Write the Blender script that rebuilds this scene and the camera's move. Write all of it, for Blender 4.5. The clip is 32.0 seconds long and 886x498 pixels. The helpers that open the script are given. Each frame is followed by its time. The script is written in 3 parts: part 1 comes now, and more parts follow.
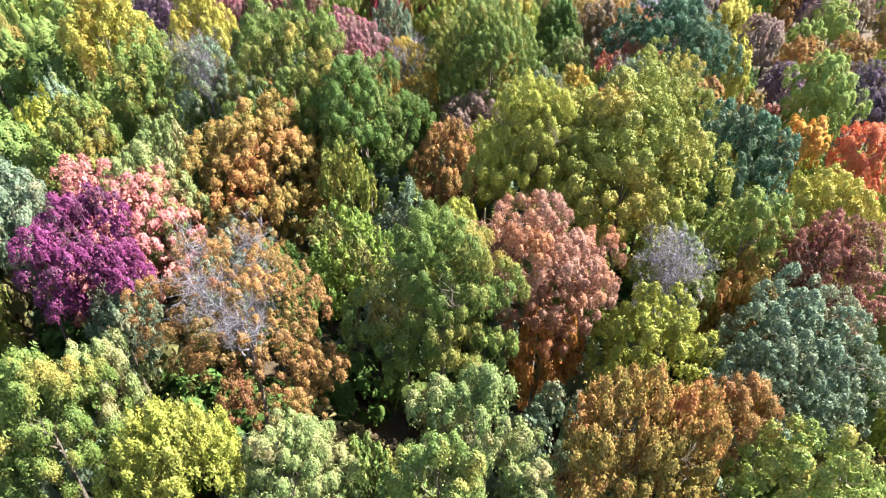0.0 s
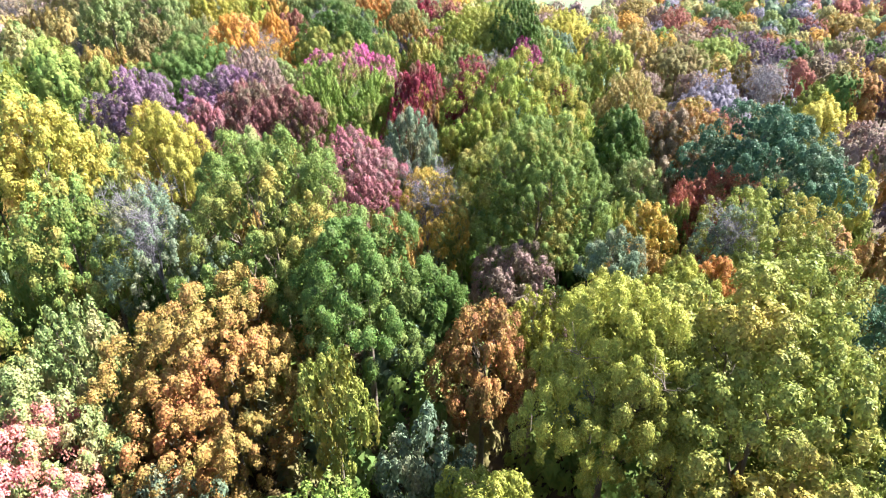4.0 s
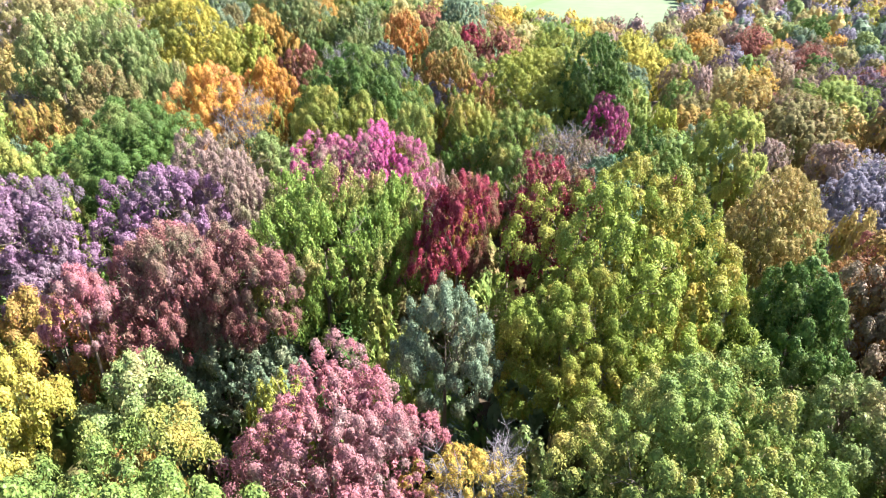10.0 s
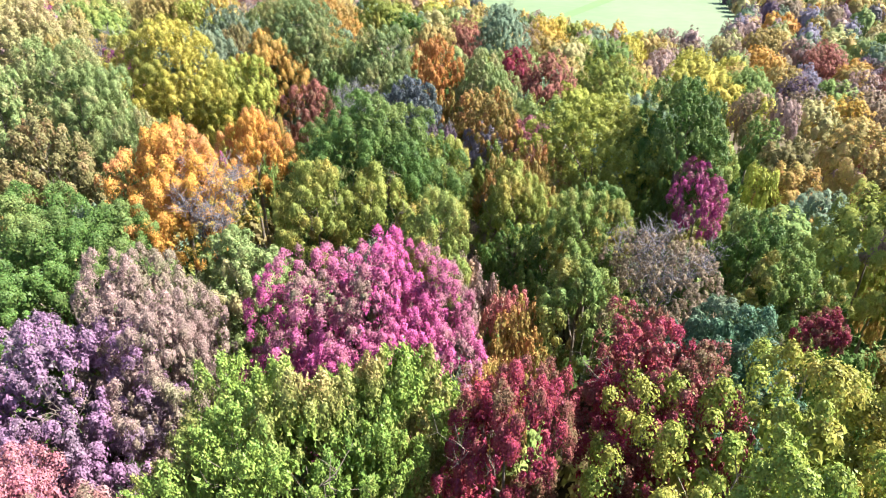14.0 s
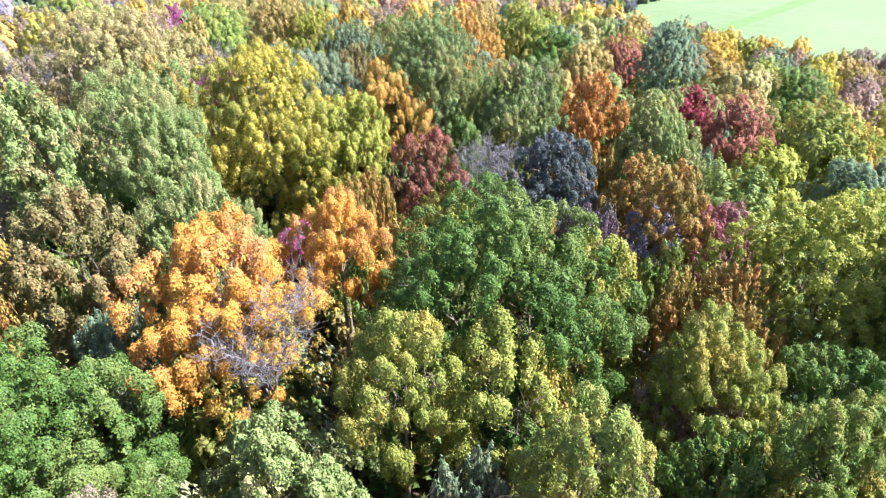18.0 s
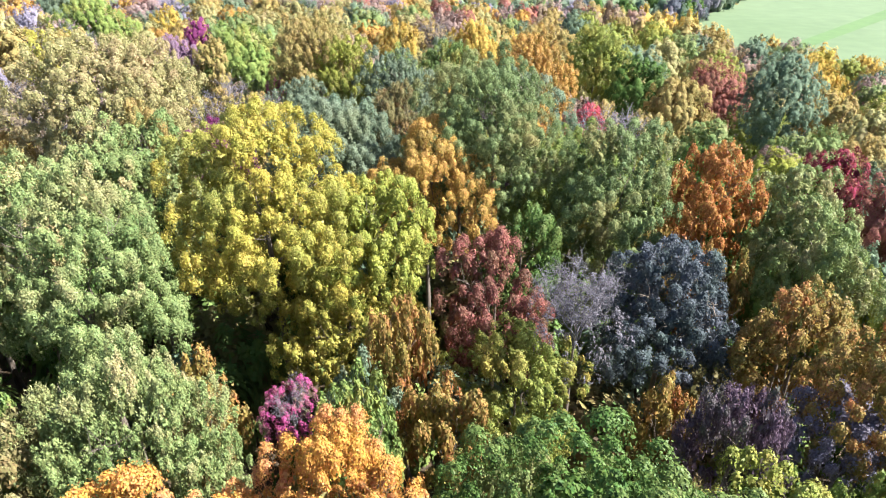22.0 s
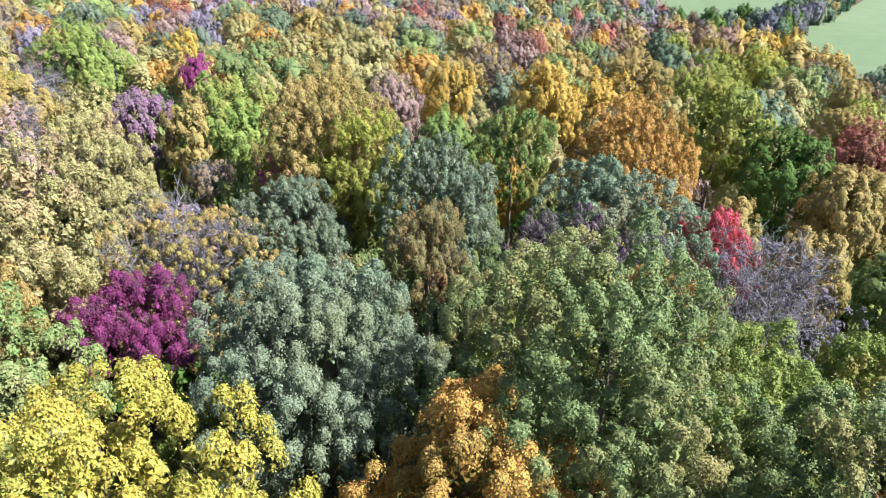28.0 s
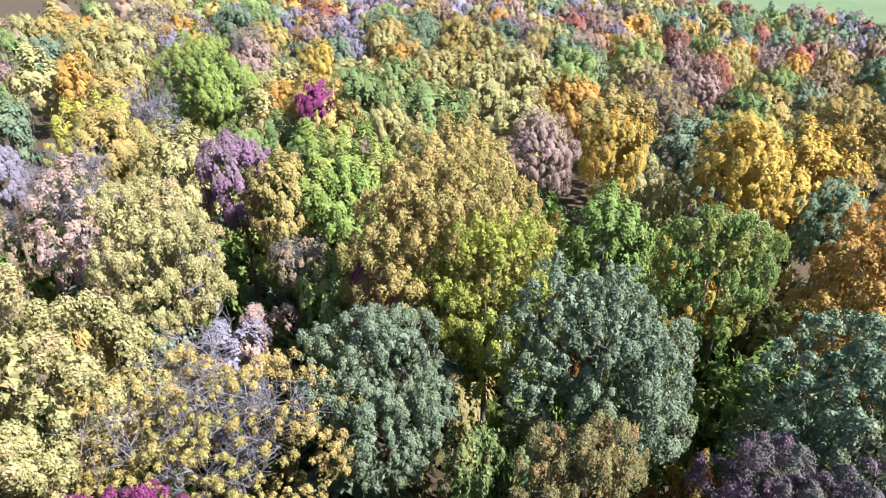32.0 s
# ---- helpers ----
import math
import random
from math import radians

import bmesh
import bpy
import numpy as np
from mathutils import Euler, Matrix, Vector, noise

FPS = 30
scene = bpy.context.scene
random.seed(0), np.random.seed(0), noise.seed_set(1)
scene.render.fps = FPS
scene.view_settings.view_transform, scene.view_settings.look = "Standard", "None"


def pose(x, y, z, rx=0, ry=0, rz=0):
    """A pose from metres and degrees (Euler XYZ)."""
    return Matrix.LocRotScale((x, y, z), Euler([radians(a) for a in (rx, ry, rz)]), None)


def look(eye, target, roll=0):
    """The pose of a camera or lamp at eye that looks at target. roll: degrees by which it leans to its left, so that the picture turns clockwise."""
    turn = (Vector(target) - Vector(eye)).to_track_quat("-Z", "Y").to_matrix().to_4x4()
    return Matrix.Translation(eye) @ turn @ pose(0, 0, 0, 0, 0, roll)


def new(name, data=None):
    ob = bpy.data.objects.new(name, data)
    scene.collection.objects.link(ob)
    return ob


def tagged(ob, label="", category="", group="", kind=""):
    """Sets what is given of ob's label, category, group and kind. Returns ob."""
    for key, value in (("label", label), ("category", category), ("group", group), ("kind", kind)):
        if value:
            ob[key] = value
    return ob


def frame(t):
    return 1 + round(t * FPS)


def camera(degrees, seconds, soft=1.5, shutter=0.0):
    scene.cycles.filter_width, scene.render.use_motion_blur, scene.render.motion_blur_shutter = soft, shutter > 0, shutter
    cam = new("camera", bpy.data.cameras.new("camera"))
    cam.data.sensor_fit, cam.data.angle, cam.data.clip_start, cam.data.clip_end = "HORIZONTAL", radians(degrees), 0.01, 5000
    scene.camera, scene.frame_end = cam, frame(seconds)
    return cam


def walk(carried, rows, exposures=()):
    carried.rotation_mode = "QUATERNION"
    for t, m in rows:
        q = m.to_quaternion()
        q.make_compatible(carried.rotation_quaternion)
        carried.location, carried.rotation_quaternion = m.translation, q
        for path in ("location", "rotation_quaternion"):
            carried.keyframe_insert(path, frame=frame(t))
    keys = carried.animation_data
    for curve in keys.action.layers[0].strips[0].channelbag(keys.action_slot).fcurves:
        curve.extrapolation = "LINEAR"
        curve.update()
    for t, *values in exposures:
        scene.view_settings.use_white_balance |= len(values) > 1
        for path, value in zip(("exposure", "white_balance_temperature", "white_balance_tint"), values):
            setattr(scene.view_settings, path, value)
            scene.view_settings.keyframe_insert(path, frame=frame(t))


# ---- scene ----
cam = camera(69.8, 32.0, soft=1.15)
METRES, EYE, TILT, LEAN, TURN = 160.0, 43.0, -33.7, 0.0, 0.0
EXPOSURE = 1.86
ROWS = [
    (0.0, 0.0, 0.0, 0.0, 0.0, 0.0, -0.0),
    (0.5, -0.0003, 0.0124, 0.0085, 0.24, -0.01, -0.15),
    (1.0, -0.0008, 0.0266, 0.0184, 0.54, -0.05, -0.29),
    (1.5, -0.0016, 0.0391, 0.0268, 0.73, 0.1, -0.4),
    (2.0, -0.0025, 0.0534, 0.0366, 0.99, 0.42, -0.55),
    (2.5, -0.0033, 0.0657, 0.045, 1.19, 0.98, -0.68),
    (3.0, -0.004, 0.08, 0.0548, 1.48, 2.01, -0.84),
    (3.5, -0.0044, 0.0923, 0.0636, 1.76, 3.35, -0.99),
    (4.0, -0.0055, 0.1063, 0.0732, 1.96, 4.97, -1.14),
    (4.5, -0.0063, 0.1183, 0.0815, 2.14, 5.19, -1.24),
    (6.5, -0.0116, 0.1706, 0.1179, 2.61, 5.15, -1.73),
    (7.0, -0.0126, 0.1847, 0.1275, 2.76, 5.15, -1.77),
    (7.5, -0.0139, 0.1968, 0.1359, 2.85, 5.13, -1.86),
    (8.0, -0.0154, 0.2109, 0.1455, 3.34, 5.1, -2.18),
    (8.5, -0.0168, 0.2231, 0.1538, 3.86, 5.08, -2.55),
    (9.0, -0.0188, 0.237, 0.1634, 4.37, 5.05, -2.95),
    (9.5, -0.0205, 0.2492, 0.1717, 4.79, 5.04, -3.21),
    (10.0, -0.0227, 0.2632, 0.1812, 4.86, 5.05, -3.28),
    (10.5, -0.0245, 0.2753, 0.1895, 4.86, 5.06, -3.29),
    (11.0, -0.0263, 0.2891, 0.1991, 4.87, 5.09, -3.31),
    (11.5, -0.0278, 0.3011, 0.2073, 4.88, 5.11, -3.34),
    (12.0, -0.0298, 0.3149, 0.2167, 5.01, 5.1, -3.44),
    (12.5, -0.0317, 0.3271, 0.2248, 5.44, 5.11, -3.7),
    (13.0, -0.0339, 0.3408, 0.2342, 5.97, 5.08, -4.06),
    (13.5, -0.0362, 0.3527, 0.2424, 6.52, 5.06, -4.4),
    (14.0, -0.039, 0.3663, 0.2518, 7.46, 4.99, -5.02),
    (14.5, -0.0415, 0.3782, 0.2599, 8.7, 4.88, -5.8),
    (16.5, -0.0581, 0.4287, 0.2952, 14.15, 3.97, -9.37),
    (17.0, -0.063, 0.4412, 0.3035, 15.43, 3.76, -10.12),
    (17.5, -0.0685, 0.4536, 0.3117, 16.63, 3.55, -10.81),
    (18.0, -0.0742, 0.4658, 0.3199, 17.84, 3.29, -11.47),
    (18.5, -0.0802, 0.4777, 0.3281, 19.03, 3.05, -12.18),
    (19.0, -0.0867, 0.4896, 0.3363, 20.14, 2.78, -12.9),
    (19.5, -0.0933, 0.5014, 0.3445, 21.26, 2.5, -13.55),
    (20.0, -0.1002, 0.5132, 0.3524, 21.7, 2.39, -13.82),
    (20.5, -0.1072, 0.5247, 0.3606, 21.74, 2.36, -13.87),
    (21.0, -0.1142, 0.5363, 0.3685, 21.75, 2.37, -13.88),
    (21.5, -0.1211, 0.5479, 0.3764, 21.78, 2.38, -13.9),
    (22.0, -0.1279, 0.5594, 0.3843, 21.79, 2.39, -13.93),
    (22.5, -0.1346, 0.571, 0.3923, 21.83, 2.38, -13.96),
    (23.0, -0.1413, 0.5828, 0.4004, 21.85, 2.4, -13.97),
    (23.5, -0.148, 0.5946, 0.4082, 21.87, 2.44, -13.96),
    (24.0, -0.1549, 0.6062, 0.4163, 21.91, 2.42, -13.96),
    (24.5, -0.1618, 0.6181, 0.4245, 21.96, 2.41, -13.97),
    (25.0, -0.1687, 0.6297, 0.4324, 22.27, 2.34, -14.13),
    (25.5, -0.1755, 0.6413, 0.4404, 22.86, 2.19, -14.41),
    (27.5, -0.2032, 0.6828, 0.4708, 25.27, 1.45, -15.78),
    (28.0, -0.2108, 0.6935, 0.4781, 26.64, 1.07, -16.5),
    (28.5, -0.2181, 0.7033, 0.4847, 28.15, 0.65, -17.27),
    (29.0, -0.2269, 0.7143, 0.4921, 29.86, 0.13, -18.14),
    (29.5, -0.2348, 0.7235, 0.4984, 31.39, -0.34, -18.88),
    (30.0, -0.2443, 0.7339, 0.5055, 33.14, -0.93, -19.72),
    (30.5, -0.2531, 0.7428, 0.5116, 34.66, -1.48, -20.43),
    (31.0, -0.2632, 0.7527, 0.5183, 36.28, -2.07, -21.14),
    (31.5, -0.2723, 0.7612, 0.524, 37.54, -2.52, -21.74),
    (32.0, -0.2831, 0.7708, 0.5306, 39.0, -3.12, -22.39),
]
walk(cam, [(t, pose(0, 0, EYE, TILT, LEAN, TURN) @ pose(METRES * x, METRES * y, METRES * z, 90 + pitch, roll, yaw)) for t, x, y, z, yaw, pitch, roll in ROWS],
     exposures=[(t, EXPOSURE + d, warm, 10) for t, d, warm in (
         (0.0, 0.4, 6600), (4.0, 0.48, 6450), (8.0, 0.44, 6450), (13.0, 0.28, 6520), (18.0, 0.2, 6200), (21.0, -0.02, 6250),
         (24.0, -0.04, 6400), (28.0, -0.42, 6150), (30.0, -0.32, 6150), (32.0, -0.36, 6150))])

# ---- sky and sun ----
SUN_FROM = Vector((0.94, 0.34, 0.0)).normalized()
SUN_UP = 47.0
world = bpy.data.worlds.new("sky")
scene.world = world
world.use_nodes = True
sky = world.node_tree.nodes.new("ShaderNodeTexSky")
sky.sky_type = "NISHITA"
sky.sun_disc = False
sky.sun_elevation = radians(SUN_UP)
sky.sun_rotation = math.atan2(SUN_FROM.x, SUN_FROM.y)
back = world.node_tree.nodes["Background"]
back.inputs["Strength"].default_value = 0.062
world.node_tree.links.new(sky.outputs[0], back.inputs["Color"])
lamp = bpy.data.lights.new("sun", "SUN")
lamp.energy, lamp.angle, lamp.color = 5.0, radians(0.55), (1.0, 0.985, 0.95)
sun = new("sun", lamp)
aim = SUN_FROM * math.cos(radians(SUN_UP)) + Vector((0, 0, math.sin(radians(SUN_UP))))
sun.matrix_world = look(aim * 200, (0, 0, 0))


# ---- materials ----
def linear(rgb, gain=1.0):
    return tuple((c / 255 / 12.92 if c <= 10 else ((c / 255 + 0.055) / 1.055) ** 2.4) * gain for c in rgb) + (1.0,)


class Nodes:
    """Short hand for the nodes of one material."""

    def __init__(self, name):
        self.mat = bpy.data.materials.new(name)
        self.mat.use_nodes = True
        self.tree = self.mat.node_tree
        self.tree.nodes.clear()

    def add(self, kind, **inputs):
        n = self.tree.nodes.new(kind)
        for key, value in inputs.items():
            self.put(n, key.replace("_", " "), value)
        return n

    def put(self, node, key, value):
        socket = node.inputs[int(key[1:])] if key[0] == "i" and key[1:].isdigit() else node.inputs[key]
        if isinstance(value, bpy.types.NodeSocket):
            self.tree.links.new(value, socket)
        else:
            socket.default_value = value

    def noise(self, vector, scale, detail=3.0, rough=0.55):
        return self.add("ShaderNodeTexNoise", Vector=vector, Scale=scale, Detail=detail, Roughness=rough).outputs["Fac"]

    def ramp(self, value, low, high):
        n = self.add("ShaderNodeMapRange", Value=value)
        n.inputs["From Min"].default_value, n.inputs["From Max"].default_value = low, high
        return n.outputs["Result"]

    def mix(self, fac, a, b, blend="MIX"):
        n = self.tree.nodes.new("ShaderNodeMix")
        n.data_type, n.blend_type = "RGBA", blend
        for i, value in ((0, fac), (6, a), (7, b)):
            self.put(n, "i%d" % i, value)
        return n.outputs[2]

    def end(self, shader):
        out = self.add("ShaderNodeOutputMaterial")
        self.tree.links.new(shader, out.inputs["Surface"])
        return self.mat


LEAF_GAIN = 0.95


def leaf_colour(rgb):
    """A leaf's own colour, a little paler than it looks among others."""
    r, g, b, _ = linear(rgb, LEAF_GAIN)
    grey = 0.3 * r + 0.6 * g + 0.1 * b
    return (0.9 * r + 0.09 * grey, 0.92 * g + 0.1 * grey, 1.02 * b + 0.11 * grey, 1.0)


def leaf_material(name, main, other, third, calm, wide):
    """Leaves in two hues that drift through the crown, each leaf a little different; wide: a whole wood in one mesh."""
    n = Nodes("leaves_" + name)
    where = n.add("ShaderNodeTexCoord").outputs["Object"]
    info = n.add("ShaderNodeObjectInfo").outputs["Random"]
    island = n.add("ShaderNodeNewGeometry").outputs["Random Per Island"]
    shifted = n.add("ShaderNodeVectorMath", i0=where)
    n.tree.links.new(info, shifted.inputs[1])
    drift = n.ramp(n.noise(shifted.outputs[0], 0.07 if wide else 2.6, 1.0 if wide else 3.0), 0.36, 0.64)
    lot = n.add("ShaderNodeMath", i0=island, i1=3.77)
    lot.operation = "MULTIPLY"
    chance = n.add("ShaderNodeMath", i0=lot.outputs[0])
    chance.operation = "FRACT"
    blend = n.add("ShaderNodeMix", i0=0.12 if calm else 0.35, i2=drift, i3=chance.outputs[0])
    mood = n.add("ShaderNodeMix", i0=0.0 if wide else 0.5 if calm else 0.15, i2=blend.outputs[0], i3=info)
    colour = n.mix(mood.outputs[0], leaf_colour(main), leaf_colour(other))
    turned = n.ramp(n.noise(shifted.outputs[0], 0.05 if wide else 1.4, 1.0 if wide else 4.0), 0.54 if calm else 0.48, 0.82 if calm else 0.7)
    colour = n.mix(turned, colour, leaf_colour(third))
    shade = n.add("ShaderNodeHueSaturation", Color=colour)
    hue = n.add("ShaderNodeMapRange", Value=island)
    for key, value in (("From Min", 0.0), ("From Max", 1.0), ("To Min", 0.478), ("To Max", 0.522)):
        hue.inputs[key].default_value = value
    n.put(shade, "Hue", hue.outputs["Result"])
    bright = n.add("ShaderNodeMath", i0=island, i1=7.31)
    bright.operation = "MULTIPLY"
    part_of = n.add("ShaderNodeMath", i0=bright.outputs[0])
    part_of.operation = "FRACT"
    value = n.add("ShaderNodeMapRange", Value=part_of.outputs[0])
    value.inputs["To Min"].default_value, value.inputs["To Max"].default_value = (0.86, 1.14) if wide else (0.8, 1.22) if calm else (0.66, 1.17)
    n.put(shade, "Value", value.outputs["Result"])
    skin = n.add("ShaderNodeBsdfPrincipled", Base_Color=shade.outputs[0], Roughness=0.7 if calm else 0.48)
    skin.inputs["Specular IOR Level"].default_value = 0.12 if calm else 0.15
    glow = n.add("ShaderNodeBsdfTranslucent", Color=shade.outputs[0])
    both = n.add("ShaderNodeMixShader", i0=0.21, i1=skin.outputs[0], i2=glow.outputs[0])
    return n.end(both.outputs[0])


HUES = dict(
    yellowgreen=("yellow-green", (158, 166, 72), (120, 142, 60)), palegreen=("pale green", (150, 160, 88), (116, 138, 70)),
    lime=("lime green", (148, 166, 58), (104, 134, 50)), green=("mid-green", (134, 152, 68), (100, 126, 58)),
    darkgreen=("dark green", (100, 128, 48), (70, 98, 40)), bluegreen=("blue-green", (94, 128, 90), (68, 100, 72)),
    olive=("olive green", (162, 164, 62), (120, 132, 52)), yellowolive=("yellow-olive", (184, 180, 58), (142, 150, 52)),
    greygreen=("grey-green", (132, 148, 110), (102, 122, 92)), silvergreen=("silvery green", (142, 152, 116), (100, 118, 88)),
    olivebrown=("olive-brown", (146, 132, 78), (118, 114, 62)), ochre=("ochre and green", (182, 140, 62), (118, 120, 52)),
    gold=("golden yellow", (204, 172, 62), (184, 146, 54)), goldbrown=("golden brown", (192, 160, 84), (160, 142, 76)),
    yellow=("bright yellow", (200, 184, 66), (166, 162, 58)), cream=("creamy yellow", (184, 172, 104), (160, 150, 88)),
    orange=("bright orange-gold", (218, 160, 50), (202, 138, 46)), orangebrown=("orange-brown", (204, 138, 56), (172, 110, 48)),
    rust=("rust and olive", (190, 130, 66), (122, 114, 56)), scarlet=("scarlet red", (226, 96, 104), (200, 76, 84)), brickred=("brick red", (204, 112, 88), (150, 96, 70)), redorange=("red-orange", (222, 122, 70), (196, 104, 62)),
    crimson=("crimson", (172, 50, 76), (124, 58, 60)), magenta=("magenta-pink", (210, 88, 148), (172, 76, 112)),
    purple=("deep purple", (150, 60, 112), (116, 56, 90)), violet=("violet", (160, 112, 142), (130, 106, 112)),
    plum=("dull plum", (128, 100, 112), (100, 84, 92)), lavender=("lavender-grey", (156, 144, 152), (128, 120, 130)),
    slate=("slate grey-green", (110, 110, 116), (82, 94, 88)), pinkred=("pinkish red", (188, 110, 118), (164, 108, 104)),
    coral=("coral pink", (212, 138, 122), (202, 114, 112)), rosetan=("rosy tan", (178, 146, 126), (152, 128, 120)),
    dustypink=("dusty pink", (168, 134, 120), (140, 118, 102)), redbrown=("red-brown", (172, 104, 84), (138, 90, 74)),
    darkred=("dark red", (166, 94, 92), (126, 100, 82)), brown=("faded brown", (164, 136, 100), (130, 114, 90)),
    sagegreen=("sage green", (136, 150, 84), (104, 124, 70)), tanyellow=("tan-yellow", (200, 174, 56), (162, 158, 50)),
    mossgreen=("moss green", (132, 148, 60), (94, 118, 50)), ambergold=("amber-gold", (210, 166, 66), (184, 132, 58)), salmon=("salmon-brown", (194, 146, 120), (174, 122, 94)),
    leafgreen=("fresh olive-green", (148, 158, 46), (104, 126, 42)), grey=("last grey", (156, 146, 144), (124, 118, 122)))
THIRD = dict(mossgreen=(176, 152, 62), ambergold=(150, 130, 58), salmon=(196, 130, 80), tanyellow=(150, 150, 60), crimson=(112, 100, 58), magenta=(130, 124, 88), purple=(104, 66, 80), violet=(126, 112, 112), darkred=(126, 116, 86), pinkred=(160, 128, 118),
             coral=(196, 132, 90), rosetan=(188, 146, 92), orange=(206, 142, 82), gold=(176, 158, 60), goldbrown=(150, 140, 66), yellow=(196, 168, 60), redbrown=(120, 96, 62),
             ochre=(196, 126, 66), rust=(150, 96, 60), olive=(182, 160, 62), green=(166, 154, 64), yellowolive=(150, 146, 54), lime=(176, 150, 84), brickred=(112, 106, 60),
             yellowgreen=(180, 160, 70), palegreen=(182, 164, 104), darkgreen=(128, 140, 66), bluegreen=(112, 120, 86), greygreen=(150, 142, 100), silvergreen=(136, 142, 100),
             sagegreen=(156, 144, 78), leafgreen=(182, 158, 54), cream=(190, 160, 110), olivebrown=(164, 122, 74), plum=(112, 112, 92), slate=(92, 106, 94), dustypink=(140, 130, 92))
LEAVES = {}


def leaves(hue, calm=False, wide=False):
    """The leaf material of a hue; calm: sprays that stand for many leaves, and so differ less."""
    key = (hue, calm, wide)
    if key not in LEAVES:
        LEAVES[key] = leaf_material(hue, HUES[hue][1], HUES[hue][2], THIRD.get(hue, HUES[hue][2]), calm, wide)
    return LEAVES[key]


def plain_material(name, a, b, scale, rough=0.85, bump=0.3, fine=6.0, wear=0.45):
    """Two colours broken up at two scales, with relief."""
    n = Nodes(name)
    where = n.add("ShaderNodeTexCoord").outputs["Object"]
    coarse = n.ramp(n.noise(where, scale, 4.0), 0.3, 0.7)
    small = n.noise(where, scale * fine, 5.0)
    colour = n.mix(coarse, linear(a), linear(b))
    colour = n.mix(wear, colour, n.mix(n.ramp(small, 0.3, 0.7), linear([c * 0.6 for c in a]), linear([min(255, c * 1.3) for c in b])))
    relief = n.add("ShaderNodeBump", Height=small, Strength=bump)
    skin = n.add("ShaderNodeBsdfPrincipled", Base_Color=colour, Roughness=rough, Normal=relief.outputs[0])
    return n.end(skin.outputs[0])


BARK = plain_material("bark", (92, 80, 70), (120, 108, 96), 3.0)
PALE_BARK = plain_material("pale_bark", (92, 88, 94), (124, 118, 124), 3.0)
LITTER = plain_material("leaf_litter", (56, 46, 34), (78, 62, 42), 0.35)
GRASS = plain_material("pasture_grass", (86, 104, 68), (96, 112, 78), 0.012, bump=0.05, fine=9.0, wear=0.12)
TRACK = plain_material("lush_grass", (76, 102, 54), (84, 108, 60), 0.03, bump=0.05, wear=0.12)


# ---- the lie of the land ----
def canopy(x, y):
    """The height of the tree tops: a gentle rise that falls away to the valley ahead."""
    u, v = np.clip(x, -130, 45) / 100, np.clip(y, -20, 215) / 100
    z = 18.7 - 7.8 * u + 11.55 * v - 2.3 * u * v - 5.66 * v * v - 6.15 * u * u
    z = z - np.maximum(0, y - 215) * 0.085 - np.maximum(0, x - 45) * 0.03
    return np.maximum(z, 3.0)


def ground_z(x, y):
    return np.maximum(canopy(x, y) - 20.0, -10.0)


def mesh_of(name, verts, faces, material, smooth=False):
    """A mesh from numpy arrays; all faces have the same number of corners."""
    verts, faces = np.asarray(verts, dtype=np.float32), np.asarray(faces, dtype=np.int32)
    me = bpy.data.meshes.new(name)
    k = faces.shape[1]
    me.vertices.add(len(verts))
    me.vertices.foreach_set("co", verts.ravel())
    me.loops.add(faces.size)
    me.loops.foreach_set("vertex_index", faces.ravel())
    me.polygons.add(len(faces))
    me.polygons.foreach_set("loop_start", np.arange(0, faces.size, k, dtype=np.int32))
    me.polygons.foreach_set("use_smooth", np.full(len(faces), smooth))
    me.update(calc_edges=True)
    me.materials.append(material)
    return me


def sheet(name, xs, ys, lift, material):
    gx, gy = np.meshgrid(xs, ys)
    gz = ground_z(gx, gy) + lift
    nx, ny = len(xs), len(ys)
    i = np.arange(nx * ny).reshape(ny, nx)
    quads = np.stack([i[:-1, :-1], i[:-1, 1:], i[1:, 1:], i[1:, :-1]], -1).reshape(-1, 4)
    return new(name, mesh_of(name, np.stack([gx, gy, gz], -1).reshape(-1, 3), quads, material, True))


axis = np.concatenate([np.linspace(-4500, -400, 12), np.linspace(-380, 380, 77), np.linspace(400, 4500, 12)])
tagged(sheet("ground", axis, axis + 200, 0.0, LITTER), "uneven woodland ground covered in brown leaf litter", "ground", kind="structure")


def patch(name, corners, lift, material, label):
    """A flat field: its outline filled with one face fan, slightly above the valley floor."""
    bm = bmesh.new()
    bm.faces.new([bm.verts.new((x, y, -10.0 + lift)) for x, y in corners])
    bmesh.ops.triangulate(bm, faces=bm.faces[:])
    me = bpy.data.meshes.new(name)
    bm.to_mesh(me)
    bm.free()
    me.materials.append(material)
    return tagged(new(name, me), label, "field", kind="structure")


FIELD_A = [(-55, 475), (-30, 610), (-10, 760), (150, 760), (116, 560), (100, 500), (92, 420), (60, 350), (-30, 350), (-52, 400)]
FIELD_B = [(-420, 530), (-120, 505), (-60, 480), (-35, 612), (-16, 800), (-500, 800)]
patch("pasture", FIELD_A, 0.12, GRASS, "smooth pale green pasture beyond the edge of the woods")
patch("pasture", FIELD_B, 0.12, GRASS, "distant pale green pasture behind a hedgerow")
patch("grass_strip", [(-12, 420), (-4, 420), (72, 620), (60, 620)], 0.16, TRACK, "strip of darker lush grass across the pasture")


def inside(x, y, corners):
    hit = False
    for (ax, ay), (bx, by) in zip(corners, corners[1:] + corners[:1]):
        if (ay > y) != (by > y) and x < (bx - ax) * (y - ay) / (by - ay) + ax:
            hit = not hit
    return hit


